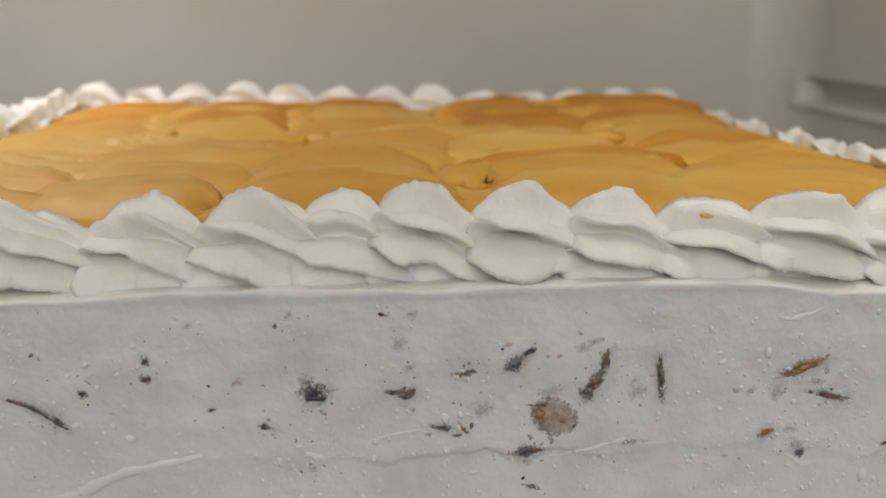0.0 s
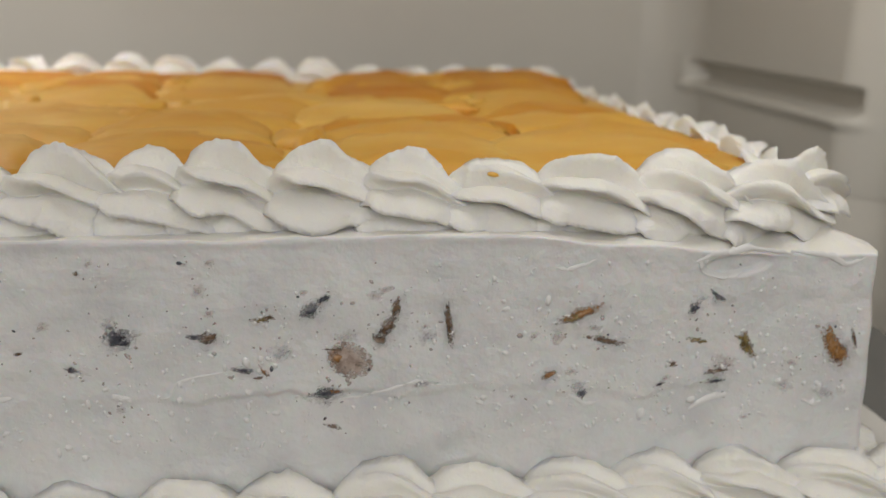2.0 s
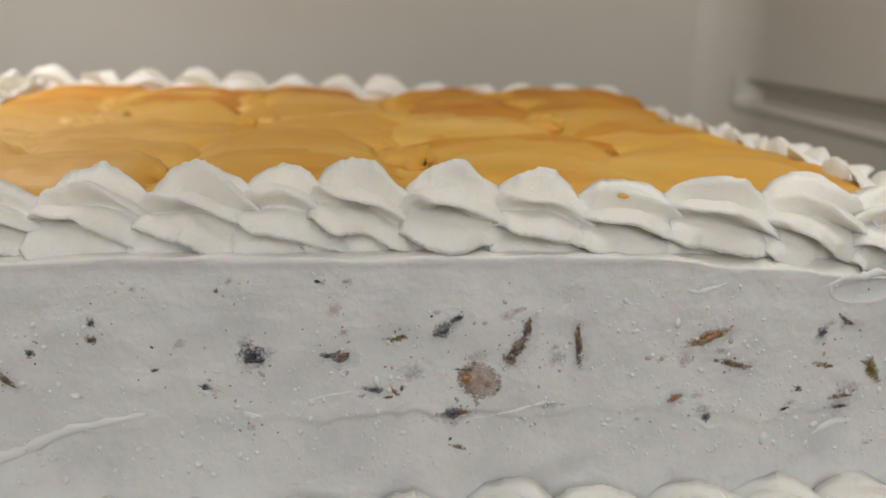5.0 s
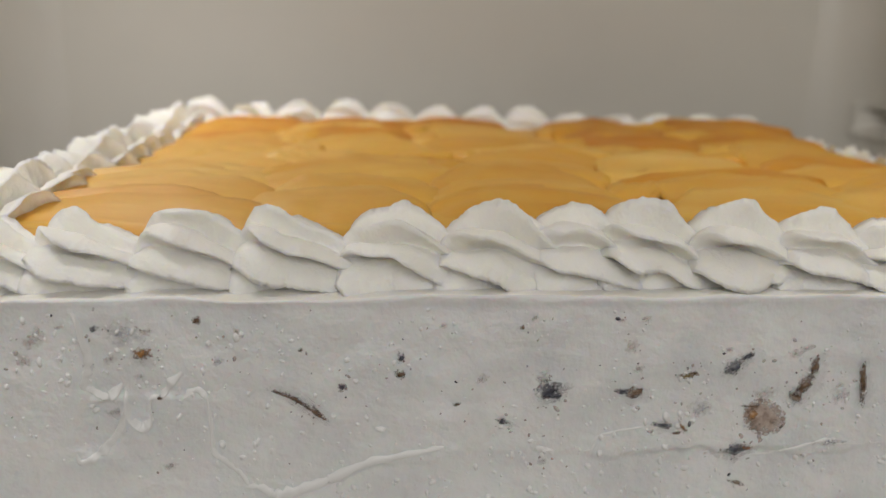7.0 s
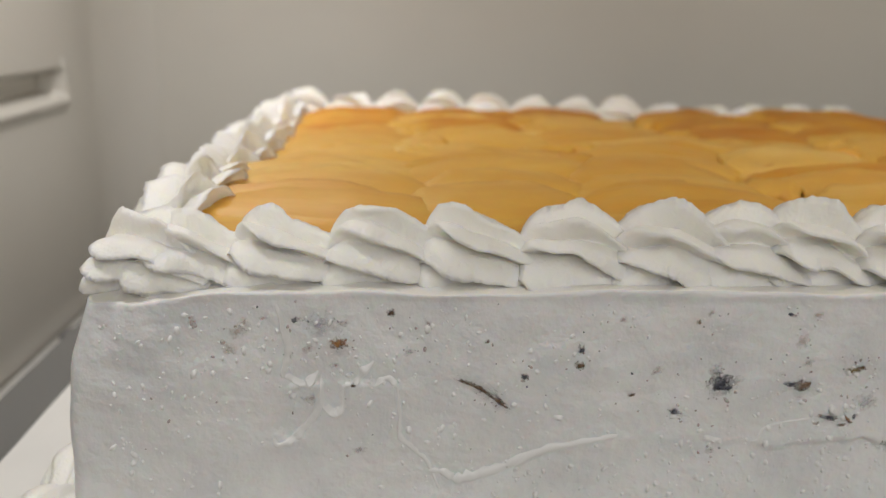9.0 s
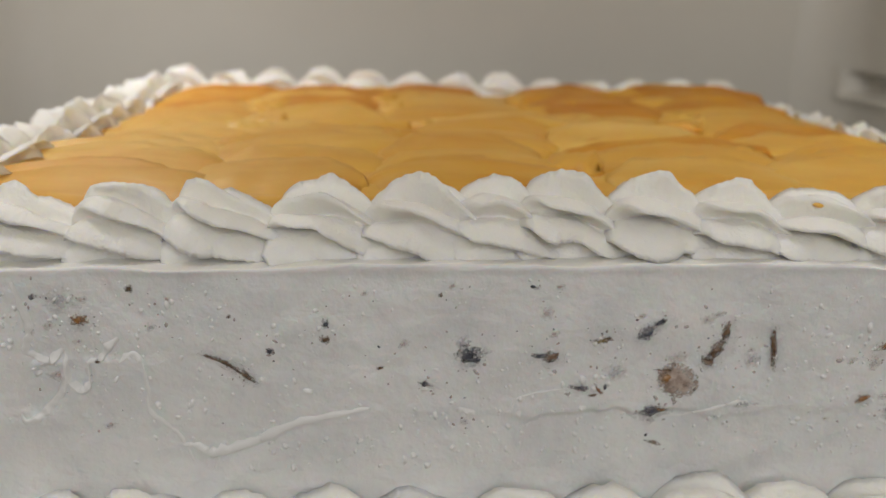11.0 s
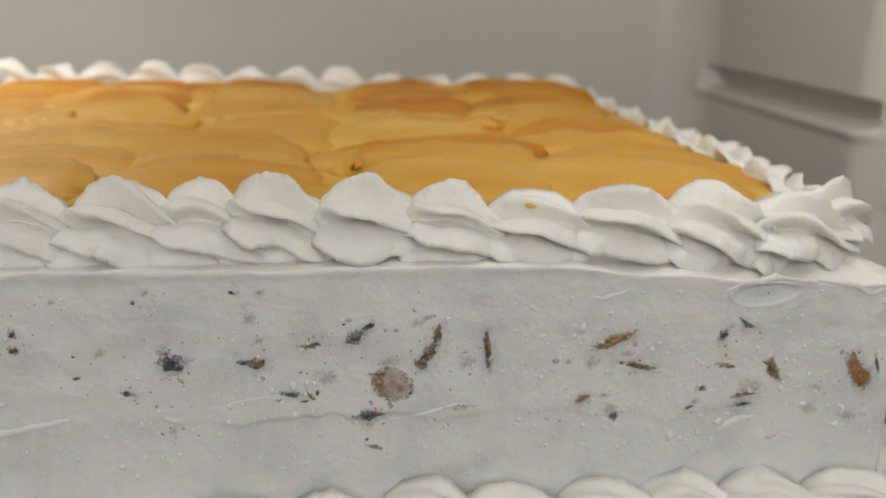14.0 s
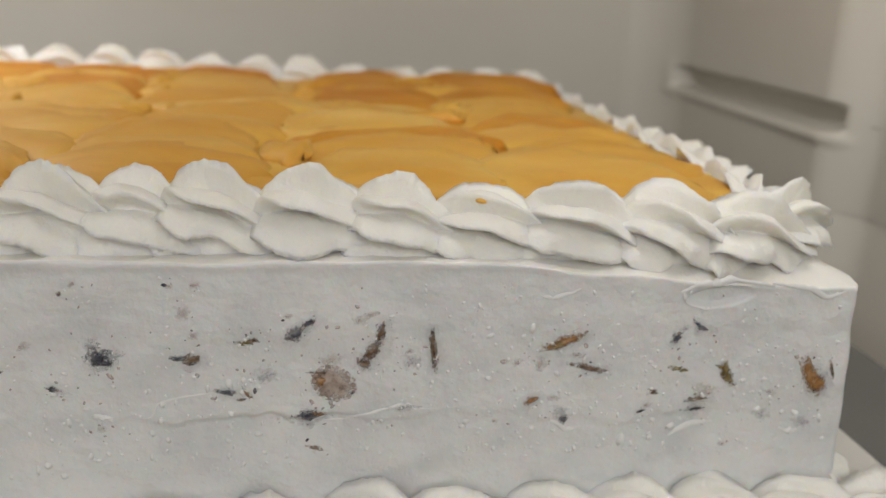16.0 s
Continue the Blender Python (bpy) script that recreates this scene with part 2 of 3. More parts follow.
# unseen room before the open refrigerator, added to close it for bounced light
RX, RY, RZ0, RZ1 = 0.95, -1.15, -0.5, 0.85
setting("room_wall_1", PLASTER, (-RX - 0.04, -RX, RY, FRONT, RZ0, RZ1), "plain unseen wall added for bounced light", "wall")
setting("room_wall_2", PLASTER, (RX, RX + 0.04, RY, FRONT, RZ0, RZ1), "plain unseen wall added for bounced light", "wall")
setting("room_wall_3", PLASTER, (-RX - 0.04, RX + 0.04, RY - 0.04, RY, RZ0, RZ1), "plain unseen wall added for bounced light", "wall")
setting("room_wall_4", PLASTER, (-RX - 0.04, -0.46, FRONT, FRONT + 0.04, RZ0, RZ1), "plain unseen wall beside the refrigerator, added for bounced light", "wall")
setting("room_wall_5", PLASTER, (0.46, RX + 0.04, FRONT, FRONT + 0.04, RZ0, RZ1), "plain unseen wall beside the refrigerator, added for bounced light", "wall")
setting("room_wall_6", PLASTER, (-0.46, 0.46, FRONT, FRONT + 0.04, TOP + 0.04, RZ1), "plain unseen wall above the refrigerator, added for bounced light", "wall")
setting("room_wall_7", PLASTER, (-0.46, 0.46, FRONT, FRONT + 0.04, RZ0, -0.35), "plain unseen front below the refrigerator, added for bounced light", "wall")
setting("room_ceiling", PLASTER, (-RX - 0.04, RX + 0.04, RY - 0.04, FRONT + 0.04, RZ1, RZ1 + 0.04), "plain unseen ceiling added for bounced light", "ceiling")
setting("room_floor", FLOORING, (-RX - 0.04, RX + 0.04, RY - 0.04, FRONT + 0.04, RZ0 - 0.04, RZ0), "brown unseen floor added for bounced light", "floor")

shelf = tagged(new("refrigerator_shelf"), "dark glass refrigerator shelf with pale plastic side rails", "shelf")
boxed("glass_plate", GLASS, shelf, (-0.335, 0.372, -0.05, 0.53, SHELF - 0.006, SHELF), 0.0015)
boxed("rail", RAIL, shelf, (-0.4, -0.376, -0.05, 0.53, -0.098, -0.078), 0.004, "pale plastic rail")
boxed("rail", RAIL, shelf, (0.376, 0.4, -0.05, 0.53, -0.098, -0.078), 0.004, "pale plastic rail")
for x0, x1 in ((-0.345, -0.328), (0.36, 0.377)):
    for y in (-0.045, 0.255):
        boxed("black_block", EDGE, shelf, (x0, x1, y, y + 0.014, -0.05, SHELF - 0.0055), 0.002, "black block under the glass")

board = tagged(new("cake_board"), "white laminated cake board with a dark edge under the cake", "cake board")
boxed("board_core", EDGE, board, (-0.302, 0.2945, -0.05, 0.462, SHELF, SHELF + 0.006), 0.002, "dark edge")
boxed("board_face", BOARD, board, (-0.2985, 0.291, -0.0465, 0.4585, SHELF + 0.006, SHELF + 0.0085), 0.001, "white face")
BASE = SHELF + 0.0085

# ---- cake ----
cake = tagged(new("cake"), "white frosted sheet cake with peach slices and piped cream borders", "cake")
CT = 0.088  # height of the cake's top


def front_relief(x, z):
    d = 0.0012 * rnd(x * 18, z * 25, 3.1) + 0.0005 * rnd(x * 70, z * 90, 7.7)
    d += 0.0011 * math.exp(-(((z - CT + 0.0012) / 0.0014) ** 2)) * max(0.0, 0.5 + 1.2 * rnd(x * 22, 0, 6.0) + 0.5 * rnd(x * 90, 0, 2.0))
    d += 0.0002 * rnd(x * 6, z * 130, 12.0)
    e = ((x - 0.189) / 0.0135) ** 2 + ((z - 0.0752 - 0.1 * (x - 0.189)) / 0.0042) ** 2
    d -= 0.0032 * smooth(0.0, 0.5, 1 - e) * (0.7 + 0.3 * smooth(0.2, 0.178, x))
    dent = smooth(-0.1676, -0.1664, x) * smooth(-0.12, -0.145, x) * smooth(0.0545, 0.0565, z)
    dent += smooth(1.15, 0.85, ((x + 0.1625 - 0.25 * (z - 0.044)) / 0.0062) ** 2 + ((z - 0.0445) / 0.0095) ** 2)
    dent += smooth(1.15, 0.85, ((x + 0.151) / 0.0034) ** 2 + ((z - 0.0505) / 0.0062) ** 2)
    d -= 0.0013 * min(1.0, dent)
    crease = 0.031 + 0.009 * rnd(x * 16, 0.0, 5.0) + 0.004 * rnd(x * 60, 0, 2.0) + 0.0012 * rnd(x * 190, 0, 4.0)
    d -= 0.0021 / (1 + math.exp(max(-60.0, min(60.0, (z - crease) / 0.00035)))) * min(1.0, max(0.0, 1.6 * rnd(x * 11, 0, 3.3) + 0.3 + 0.5 * smooth(-0.02, 0.02, x)))
    return d


def edge_drop(x):
    """How far the upper edge sinks towards the corners."""
    return 0.0085 * smooth(0.04, 0.245, x) + 0.0045 * smooth(-0.165, -0.235, x)


def body():
    """Rounded block; its front has spatula marks, its upper edge is uneven."""
    bm = bmesh.new()
    xs = [(-0.2405 + 0.0016 * i) for i in range(303)]
    loop = [(x, 0.0, 1) for x in xs]
    loop += [(0.2457, 0.004, 0.5), (0.2475, 0.012, 0)] + [(0.2475, 0.012 + 0.006 * i, 0) for i in range(1, 68)] + [(0.244, 0.42, 0)]
    loop += [(0.238 - 0.012 * i, 0.424, 0) for i in range(40)] + [(-0.243, 0.42, 0)]
    loop += [(-0.2455, 0.414 - 0.006 * i, 0) for i in range(68)] + [(-0.2435, 0.0035, 0.5)]
    levels = [BASE + (CT - 0.0025 - BASE) * i / 105 for i in range(106)]
    rows = []
    for z in levels + ["a", "b", "c", "d"]:
        row = []
        for x, y, f in loop:
            wob = 0.0028 * rnd(x * 9, y * 9, 1.5) + 0.0012 * rnd(x * 40, y * 40, 4.0)
            inset, zz = 0.0, z
            if isinstance(z, str):
                inset, zz = {"a": (-0.0002, -0.0009), "b": (0.0001, -0.0002), "c": (0.0009, 0.0), "d": (0.02, -0.0005)}[z]
                zz = CT + zz + (wob if z != "d" else 0.0)
            else:
                zz = z + wob * max(0.0, (z - BASE) / (CT - BASE)) ** 6
            drop = edge_drop(x)
            zz -= drop * (0.0 if z == "d" else 1.0 if isinstance(z, str) else max(0.0, (z - BASE) / (CT - BASE)) ** 3)
            zl = min(zz, CT)
            low = (CT - zl) / (CT - BASE)
            left, right = smooth(-0.205, -0.24, x), smooth(0.225, 0.246, x)
            cx = x + 0.004 * left + 0.013 * left * (1 - low) ** 5 - 0.0028 * right * (1 - low) + 0.006 * right * low ** 1.3 + 0.0012 * rnd(y * 40, zl * 60, 9.0) * (left + right)
            cy = y - front_relief(x, zl) * smooth(0.012, 0.0, y) + 0.004 * smooth(-0.215, -0.24, x) * smooth(0.02, 0.0, y) * (1 - low) ** 3
            row.append(bm.verts.new((cx * (1 - inset / 0.24), 0.21 + (cy - 0.21) * (1 - inset / 0.21), zz)))
        rows.append(row)
    n = len(loop)
    for a, b in zip(rows, rows[1:]):
        for i in range(n):
            bm.faces.new((a[i], a[(i + 1) % n], b[(i + 1) % n], b[i]))
    bm.faces.new(rows[-1])
    bmesh.ops.recalc_face_normals(bm, faces=bm.faces)
    rim = {v for row in rows[-3:] for v in row}
    for f in bm.faces:
        f.material_index = 1 if all(v in rim for v in f.verts) else 0
    ob = part("cake_body", bm, FROST, cake, "white frosting smoothed over the sides, flecked with fruit")
    ob.data.materials.append(CREAM)
    return ob


body()


def shell_mesh(seed, ax, ay, h, lip=60.0, twist=14.0, ribs=8, along=84, around=16, groove=0.58, rough=1.0, fin=0.0, tail=0.3):
    """A piped shell of whipped cream: ribs of the star nozzle fan out from its blunt head, arch over and run together in its tail."""
    bm, grid = bmesh.new(), []
    r = random.Random(seed)
    wave, rate = r.uniform(0, 6.3), r.uniform(4.5, 6.5)
    count = ribs * around
    for i in range(1, along + 1):
        t = (i / along) ** 1.15
        peak = 0.42 - 0.12 * fin
        head = math.sqrt(max(0.0, 1 - (1 - t / peak) ** 2)) if t < peak else 1.0
        size = head ** (0.75 - 0.35 * fin) * (1 - (1 - tail) * smooth(0.44 - 0.3 * fin, 1.14, t))
        bend = 0.1 * rnd(t * 3, seed, 1.0) * rough
        row = []
        for m in range(count):
            w = (m % around) / around
            rib = m // around
            cusp = (1 - w / 0.28) ** 1.3 if w < 0.28 else ((w - 0.28) / 0.72) ** 1.15
            turn = radians(lip - 8) + 2 * math.pi * m / count + radians(0.95 * twist) * (t - 0.36) * 2 + 0.3 * rough * rnd(t * 1.8, ((rib + (w > 0.5)) % ribs) * 3.7 + seed, 2.0) * cusp - 0.6 * max(0.0, 1 - t / 0.3) ** 2
            near = math.exp(-((min(w, 1 - w) / 0.13) ** 2))
            edge = rib + (w > 0.5)
            edge = edge % ribs
            wavy = rnd(t * 3.2, edge * 5.1 + seed, 4.0) + 0.3 * rnd(t * 8, edge * 5.1 + seed, 5.0) + 0.16 * rnd(t * 30, edge * 5.1, seed) * math.exp(-((min(w, 1 - w) / 0.07) ** 2))
            deep = groove * (0.75 + 0.25 * smooth(1.0, 0.5, t)) * (1 + 0.6 * rnd(t * 2.0, (rib % ribs) * 2.9, seed + 8.0) * rough)
            rad = 1 - deep * (1 - cusp) + 0.22 * rough * near * wavy
            down = math.sin(turn)
            turn += 0.2 * near * abs(down) * (1 if down > 0 else -1)
            cy, cz = math.sin(turn), math.cos(turn)
            rad += 0.15 * rough * smooth(0.1, -0.5, cz) * (abs(math.sin(rate * t + wave)) ** 0.7 - 0.55)
            high = 0.58 * h * size
            pt = Vector((ax * (2.25 * t - 1) + 0.14 * ax * rad * size * (cz - 0.2), -ay * size ** 0.8 * rad * cy * (1.0 - 0.18 * cz) + 0.003 * size, high * (0.72 + rad * cz) + h * bend * 0.25 * size))
            for scale, much in ((75.0, 0.0016), (190.0, 0.0007), (650.0, 0.00028)):
                n = pt * scale
                pt = pt + rough * much * size * Vector((rnd(n.x + seed, n.y, n.z), rnd(n.x, n.y + seed, n.z + 7), 0.6 * rnd(n.x + 3, n.y, n.z + seed)))
            row.append(bm.verts.new((pt.x, pt.y, max(-0.0012, pt.z))))
        grid.append(row)
    for a, b in zip(grid, grid[1:]):
        for m in range(count):
            bm.faces.new((a[m], a[(m + 1) % count], b[(m + 1) % count], b[m]))
    for row, flip in ((grid[0], True), (grid[-1], False)):
        mid = bm.verts.new(sum((v.co for v in row), Vector()) / count)
        for m in range(count):
            bm.faces.new((row[m], mid, row[(m + 1) % count]) if flip else (row[m], row[(m + 1) % count], mid))
    bmesh.ops.recalc_face_normals(bm, faces=bm.faces)
    return mesh_of("cream_rosette", bm, CREAM)


def rosette(me, x, y, z, turn=0.0, scale=(1, 1, 1), lean=0.0):
    ob = new("cream_rosette", me)
    ob.matrix_world = Matrix.LocRotScale((x, y, z), Euler((lean, 0, turn)), scale)
    return place(ob, cake)


# Front border: place along the edge, half width, height, where its upper rib lies in degrees from the top, how far the ribs wind.
def swirl(x, half, high, lip, twist=14.0, y=0.0175, turn=0.0, **extra):
    rosette(shell_mesh(1.0 + round(abs(x) * 1000) + (x > 0), half + 0.002, 0.019, high + 0.0045, lip, twist, **extra), x, y, CT - 0.0028 - 0.5 * edge_drop(x), turn)


swirl(-0.2145, 0.0175, 0.0235, 70, turn=-0.2)
swirl(-0.196, 0.0185, 0.022, 55, 18, fin=0.6)
swirl(-0.165, 0.0195, 0.0225, 56, 18, fin=0.9)
swirl(-0.134, 0.0195, 0.025, 65, 12, fin=0.5)
swirl(-0.101, 0.0195, 0.0255, 66, 16, fin=1.0)
swirl(-0.068, 0.02, 0.0245, 42, 18, fin=0.3)
swirl(-0.037, 0.0195, 0.026, 62, 26)
swirl(-0.0095, 0.0175, 0.0245, 47, 20)
swirl(0.0165, 0.019, 0.0265, 56, 24, fin=0.4)
swirl(0.0475, 0.019, 0.027, 66, 8, fin=0.3)
swirl(0.0765, 0.0175, 0.024, 52, 12, fin=0.3)
swirl(0.1055, 0.0185, 0.0225, 76, 18)
swirl(0.138, 0.021, 0.0255, 62, 22)
swirl(0.174, 0.0225, 0.0245, 50, 44)
swirl(0.205, 0.021, 0.024, 66, 24, turn=0.2)
swirl(0.231, 0.019, 0.024, 58, 20, y=0.034, turn=0.7)
KINDS = [shell_mesh(140 + 3 * i, 0.02, 0.018, 0.026, 40 + 7 * i, along=50, around=10, groove=0.28, rough=0.7) for i in range(8)]
FOOT = [shell_mesh(340 + 3 * i, 0.0205, 0.019, 0.025, 30 + 9 * i, 14 + 4 * (i % 3), along=66, around=12, fin=0.2 * (i % 4)) for i in range(7)]
RUFFLED = [shell_mesh(280 + 3 * i, 0.02, 0.018, 0.025, 35 + 8 * i, 10, 8, 50, 12, 0.62) for i in range(6)]
FLUTED = [shell_mesh(240 + 3 * i, 0.02, 0.018, 0.026, 35 + 8 * i, 10, 9, 56, 12, 0.58, 1.0, 0.7) for i in range(6)]
rng = random.Random(4)
QUARTER = math.pi / 2


def jitter(d):
    return rng.uniform(-d, d)


# Side borders.
for i in range(13):
    y = 0.058 + 0.0262 * i
    rosette(FLUTED[i % 6], -0.2135 + jitter(0.001), y, CT - 0.002, -QUARTER + jitter(0.2), (1.0, 1.2, rng.uniform(1.1, 1.25)), 0.15)
    rosette(RUFFLED[(i * 3 + 2 + i // 6) % 6], 0.2285 + jitter(0.001), y, CT - 0.0035 - 0.003 * smooth(0.1, 0.3, y), QUARTER + jitter(0.2), (0.9, 1.0, rng.uniform(0.88, 1.0)), 0.25)
# Back border, which sinks to one side.
for i in range(13):
    x = -0.2 + 0.0345 * i
    rosette(KINDS[(i * 5 + 1) % 8], x, 0.388, CT - 0.001, jitter(0.5), (1.06, 1.0, (1.22 - 0.012 * i if i < 8 else 1.0) + jitter(0.04)))
# Foot border on the board.
for i in range(17):
    x = -0.264 + 0.033 * i
    rosette(FOOT[(i * 5 + 3) % 7], x, -0.014, BASE - 0.001, jitter(0.2), (1.08, 1.1, 0.92 + jitter(0.08)))
for i in range(14):
    y = 0.012 + 0.0335 * i
    rosette(FOOT[(i * 5) % 7], 0.2525, y, BASE - 0.001, QUARTER + jitter(0.25), (1.0, 0.78, 0.82))
    rosette(KINDS[(i * 5 + 2) % 8], -0.2555, y, BASE - 0.001, -QUARTER + jitter(0.25), (1.05, 0.9, 0.95))


# ---- peach slices ----
def slice_mesh(seed, lx, ly, lz, mat, torn=0.1, grooves=0.05, nu=44, nv=26):
    """A flat soft wedge with torn ends and fibres along it."""
    bm, rows = bmesh.new(), []
    for i in range(nu + 1):
        u = -1 + 2 * i / nu
        wide = max(0.0, 1 - abs(u) ** 3.2) ** 0.5
        row = []
        for j in range(nv):
            a = 2 * math.pi * j / nv
            y, z = math.cos(a), math.sin(a)
            y = math.copysign(abs(y) ** 0.75, y)
            g = 1 + torn * rnd(u * 1.7, y * 1.8, seed) + 0.8 * torn * rnd(u * 4.5, y * 3, seed + 3) + 0.4 * torn * rnd(u * 12, y * 5, seed + 5)
            zz = lz * (0.2 + 0.8 * wide) * z + (grooves * lz * (rnd(u * 1.2, y * 4.5, seed + 8) + 0.6 * rnd(u * 2.5, y * 11, seed + 9)) if z > 0 else 0.0)
            row.append(bm.verts.new((lx * u * g, ly * wide * y * g - 0.5 * ly * u * u + 0.003 * rnd(u * 2, 0, seed), zz * (1 if wide > 0 else 0))))
        rows.append(row)
    for a, b in zip(rows, rows[1:]):
        for j in range(nv):
            bm.faces.new((a[j], b[j], b[(j + 1) % nv], a[(j + 1) % nv]))
    bmesh.ops.remove_doubles(bm, verts=bm.verts, dist=1e-5)
    bmesh.ops.recalc_face_normals(bm, faces=bm.faces)
    return mesh_of("peach_slice", bm, mat)


PALE_SLICES = [slice_mesh(i * 7.3, 0.043 + 0.004 * (i % 3), 0.03 + 0.003 * (i % 2), 0.0066, PEACH, 0.08, 0.4) for i in range(8)]
DEEP_SLICES = [slice_mesh(90 + i * 7.3, 0.043 + 0.004 * (i % 3), 0.03 + 0.003 * (i % 2), 0.0066, DEEP, 0.08, 0.4) for i in range(6)]
CHUNKS = [slice_mesh(190 + i * 5.1, 0.011 + 0.002 * (i % 3), 0.007 + 0.002 * (i % 2), 0.0035, PEACH, 0.3, 0.6, 22, 16) for i in range(6)]


def lie(me, x, y, lift, tilt, turn, sx, sy):
    edge = max(abs(x) / 0.2, abs(y - 0.21) / 0.2)
    z = CT + 0.0075 + 0.0045 * (1 - min(1, edge) ** 4) + lift + 0.0055 * smooth(0.18, 0.34, y) * smooth(0.07, 0.16, x)
    ob = new("peach_slice", me)
    ob.matrix_world = Matrix.LocRotScale((x, y, z), Euler((tilt, rng.uniform(-0.05, 0.05), turn)), (sx, sy, 1))
    place(ob, cake)


# fanned columns, each slice leaning on the one behind it
for col in range(5):
    fan = rng.choice((-0.3, 0.25, 0.4)) + rng.uniform(-0.1, 0.1)
    for row in range(11):
        x = -0.168 + 0.083 * col + rng.uniform(-0.006, 0.006) + 0.01 * math.sin(row * 0.8 + col * 2.1)
        y = 0.353 - 0.0285 * row + rng.uniform(-0.005, 0.005) + 0.008 * (col % 2)
        x = min(max(x, -0.157), 0.18)
        # Deeper-coloured slices become more frequent towards the back and the right.
        deep_share = 0.2 * smooth(-0.1, 0.1, x) * smooth(0.12, 0.2, y) + 0.65 * smooth(0.22, 0.33, y) + 0.04
        me = rng.choice(DEEP_SLICES) if rng.random() < deep_share else rng.choice(PALE_SLICES)
        lie(me, x, y, rng.uniform(-0.001, 0.001), 0.1 + rng.uniform(-0.04, 0.05), fan * (1 - row / 9) + rng.uniform(-0.2, 0.2), rng.uniform(0.92, 1.08), rng.uniform(0.85, 1.1))
# torn tips that stand up along the seams of the columns
for i in range(26):
    x, y = -0.118 + 0.0795 * (i % 4) + rng.uniform(-0.012, 0.012), rng.uniform(0.08, 0.36)
    lie(rng.choice(CHUNKS), x, y, 0.0038, 0.15 + rng.uniform(-0.1, 0.2), rng.uniform(-0.9, 0.9), rng.uniform(0.8, 1.3), rng.uniform(0.8, 1.3))
# bed of peach jelly under the slices
bm = box(bmesh.new(), -0.204, 0.222, 0.044, 0.375, CT - 0.001, CT + 0.0127, 0.004)
part("jelly_bed", bm, PEACH, cake, "orange peach jelly between the slices")


# ---- fruit bits in the frosting ----
WORDS = {"navy": "near-black prune bit", "brown": "dark brown raisin bit", "amber": "amber dried fruit bit", "olive": "olive green dried fruit bit",
         "mauve": "pinkish brown fruit bit under thin frosting", "blush": "faint reddish fruit stain", "veil": "bluish fruit bit showing through frosting", "grain": "white frosting lump", "halo": "dark fruit glimmering through thin frosting"}
BITS["grain"], BITS["halo"] = GRAIN, HALO


CLUSTERS = []


def fruit(x, z, long, high, turn, kind, bend, jag):
    """A bit sunk flat into the front; sizes are half lengths in millimetres."""
    CLUSTERS.append((x, z))
    if kind == "mauve" and long < 3:
        kind = "blush"
    bm = bmesh.new()
    if kind in ("navy", "brown", "amber") and long * high > 2.2:
        fruit(x + 0.0006, z - 0.0005, long * 1.25 + 1.6, high * 1.2 + 1.8, turn, "halo", bend, 0.5)
    if kind in ("veil", "blush"):
        long, high = long * 1.45, high * 1.45
    else:
        long, high = long * 1.2, high * 1.25
    jag = max(jag, 0.45) if long < 6 or kind != "mauve" else jag
    flat = {"veil": 0.0001, "blush": 0.0001, "halo": 0.0001}.get(kind, 0.0009)
    sink = {"halo": 0.00016, "veil": 0.0002, "blush": 0.0002}.get(kind, 0.00024)
    ca, sa = math.cos(radians(turn)), math.sin(radians(turn))
    rings, around = 9, 36
    seed = x * 91 + z * 37
    uv, rows = bm.loops.layers.uv.new("disc"), []
    flatpos = {}
    for i in range(rings + 1):
        row = []
        for m in range(around if i else 1):
            a = math.cos(2 * math.pi * m / around) * i / rings
            c = math.sin(2 * math.pi * m / around) * i / rings
            k = 1 + jag * (1.0 * rnd(a * 1.1 + seed, c * 1.1, seed) + 0.5 * rnd(a * 2.6, c * 2.6 + seed, 2.0) + 0.4 * rnd(a * 5, c * 5 + seed, 6.0) + 0.3 * rnd(a * 11, c * 11 + seed, 8.0))
            px, pz = 0.001 * long * a * k, 0.001 * (high * c * k + bend * (a * a - 0.4))
            wx, wz = x + px * ca - pz * sa, z + px * sa + pz * ca
            swell = flat * max(0.0, 1 - (i / rings) ** 2) ** 0.5 * (0.7 + 0.7 * rnd(a * 2.2 + seed, c * 2.2, 4.0))
            v = bm.verts.new((wx - x, -front_relief(wx, wz) - sink - swell, wz - z))
            flatpos[v] = (a, c)
            row.append(v)
        rows.append(row)
    for i in range(rings):
        for m in range(around):
            b, d = rows[i + 1][m], rows[i + 1][(m + 1) % around]
            f = bm.faces.new((rows[0][0], b, d) if i == 0 else (rows[i][m], b, d, rows[i][(m + 1) % around]))
            for loop in f.loops:
                loop[uv].uv = flatpos[loop.vert]
    ob = part("fruit_bit", bm, BITS[kind], cake, WORDS[kind])
    ob.matrix_world = pose(x, 0, z)


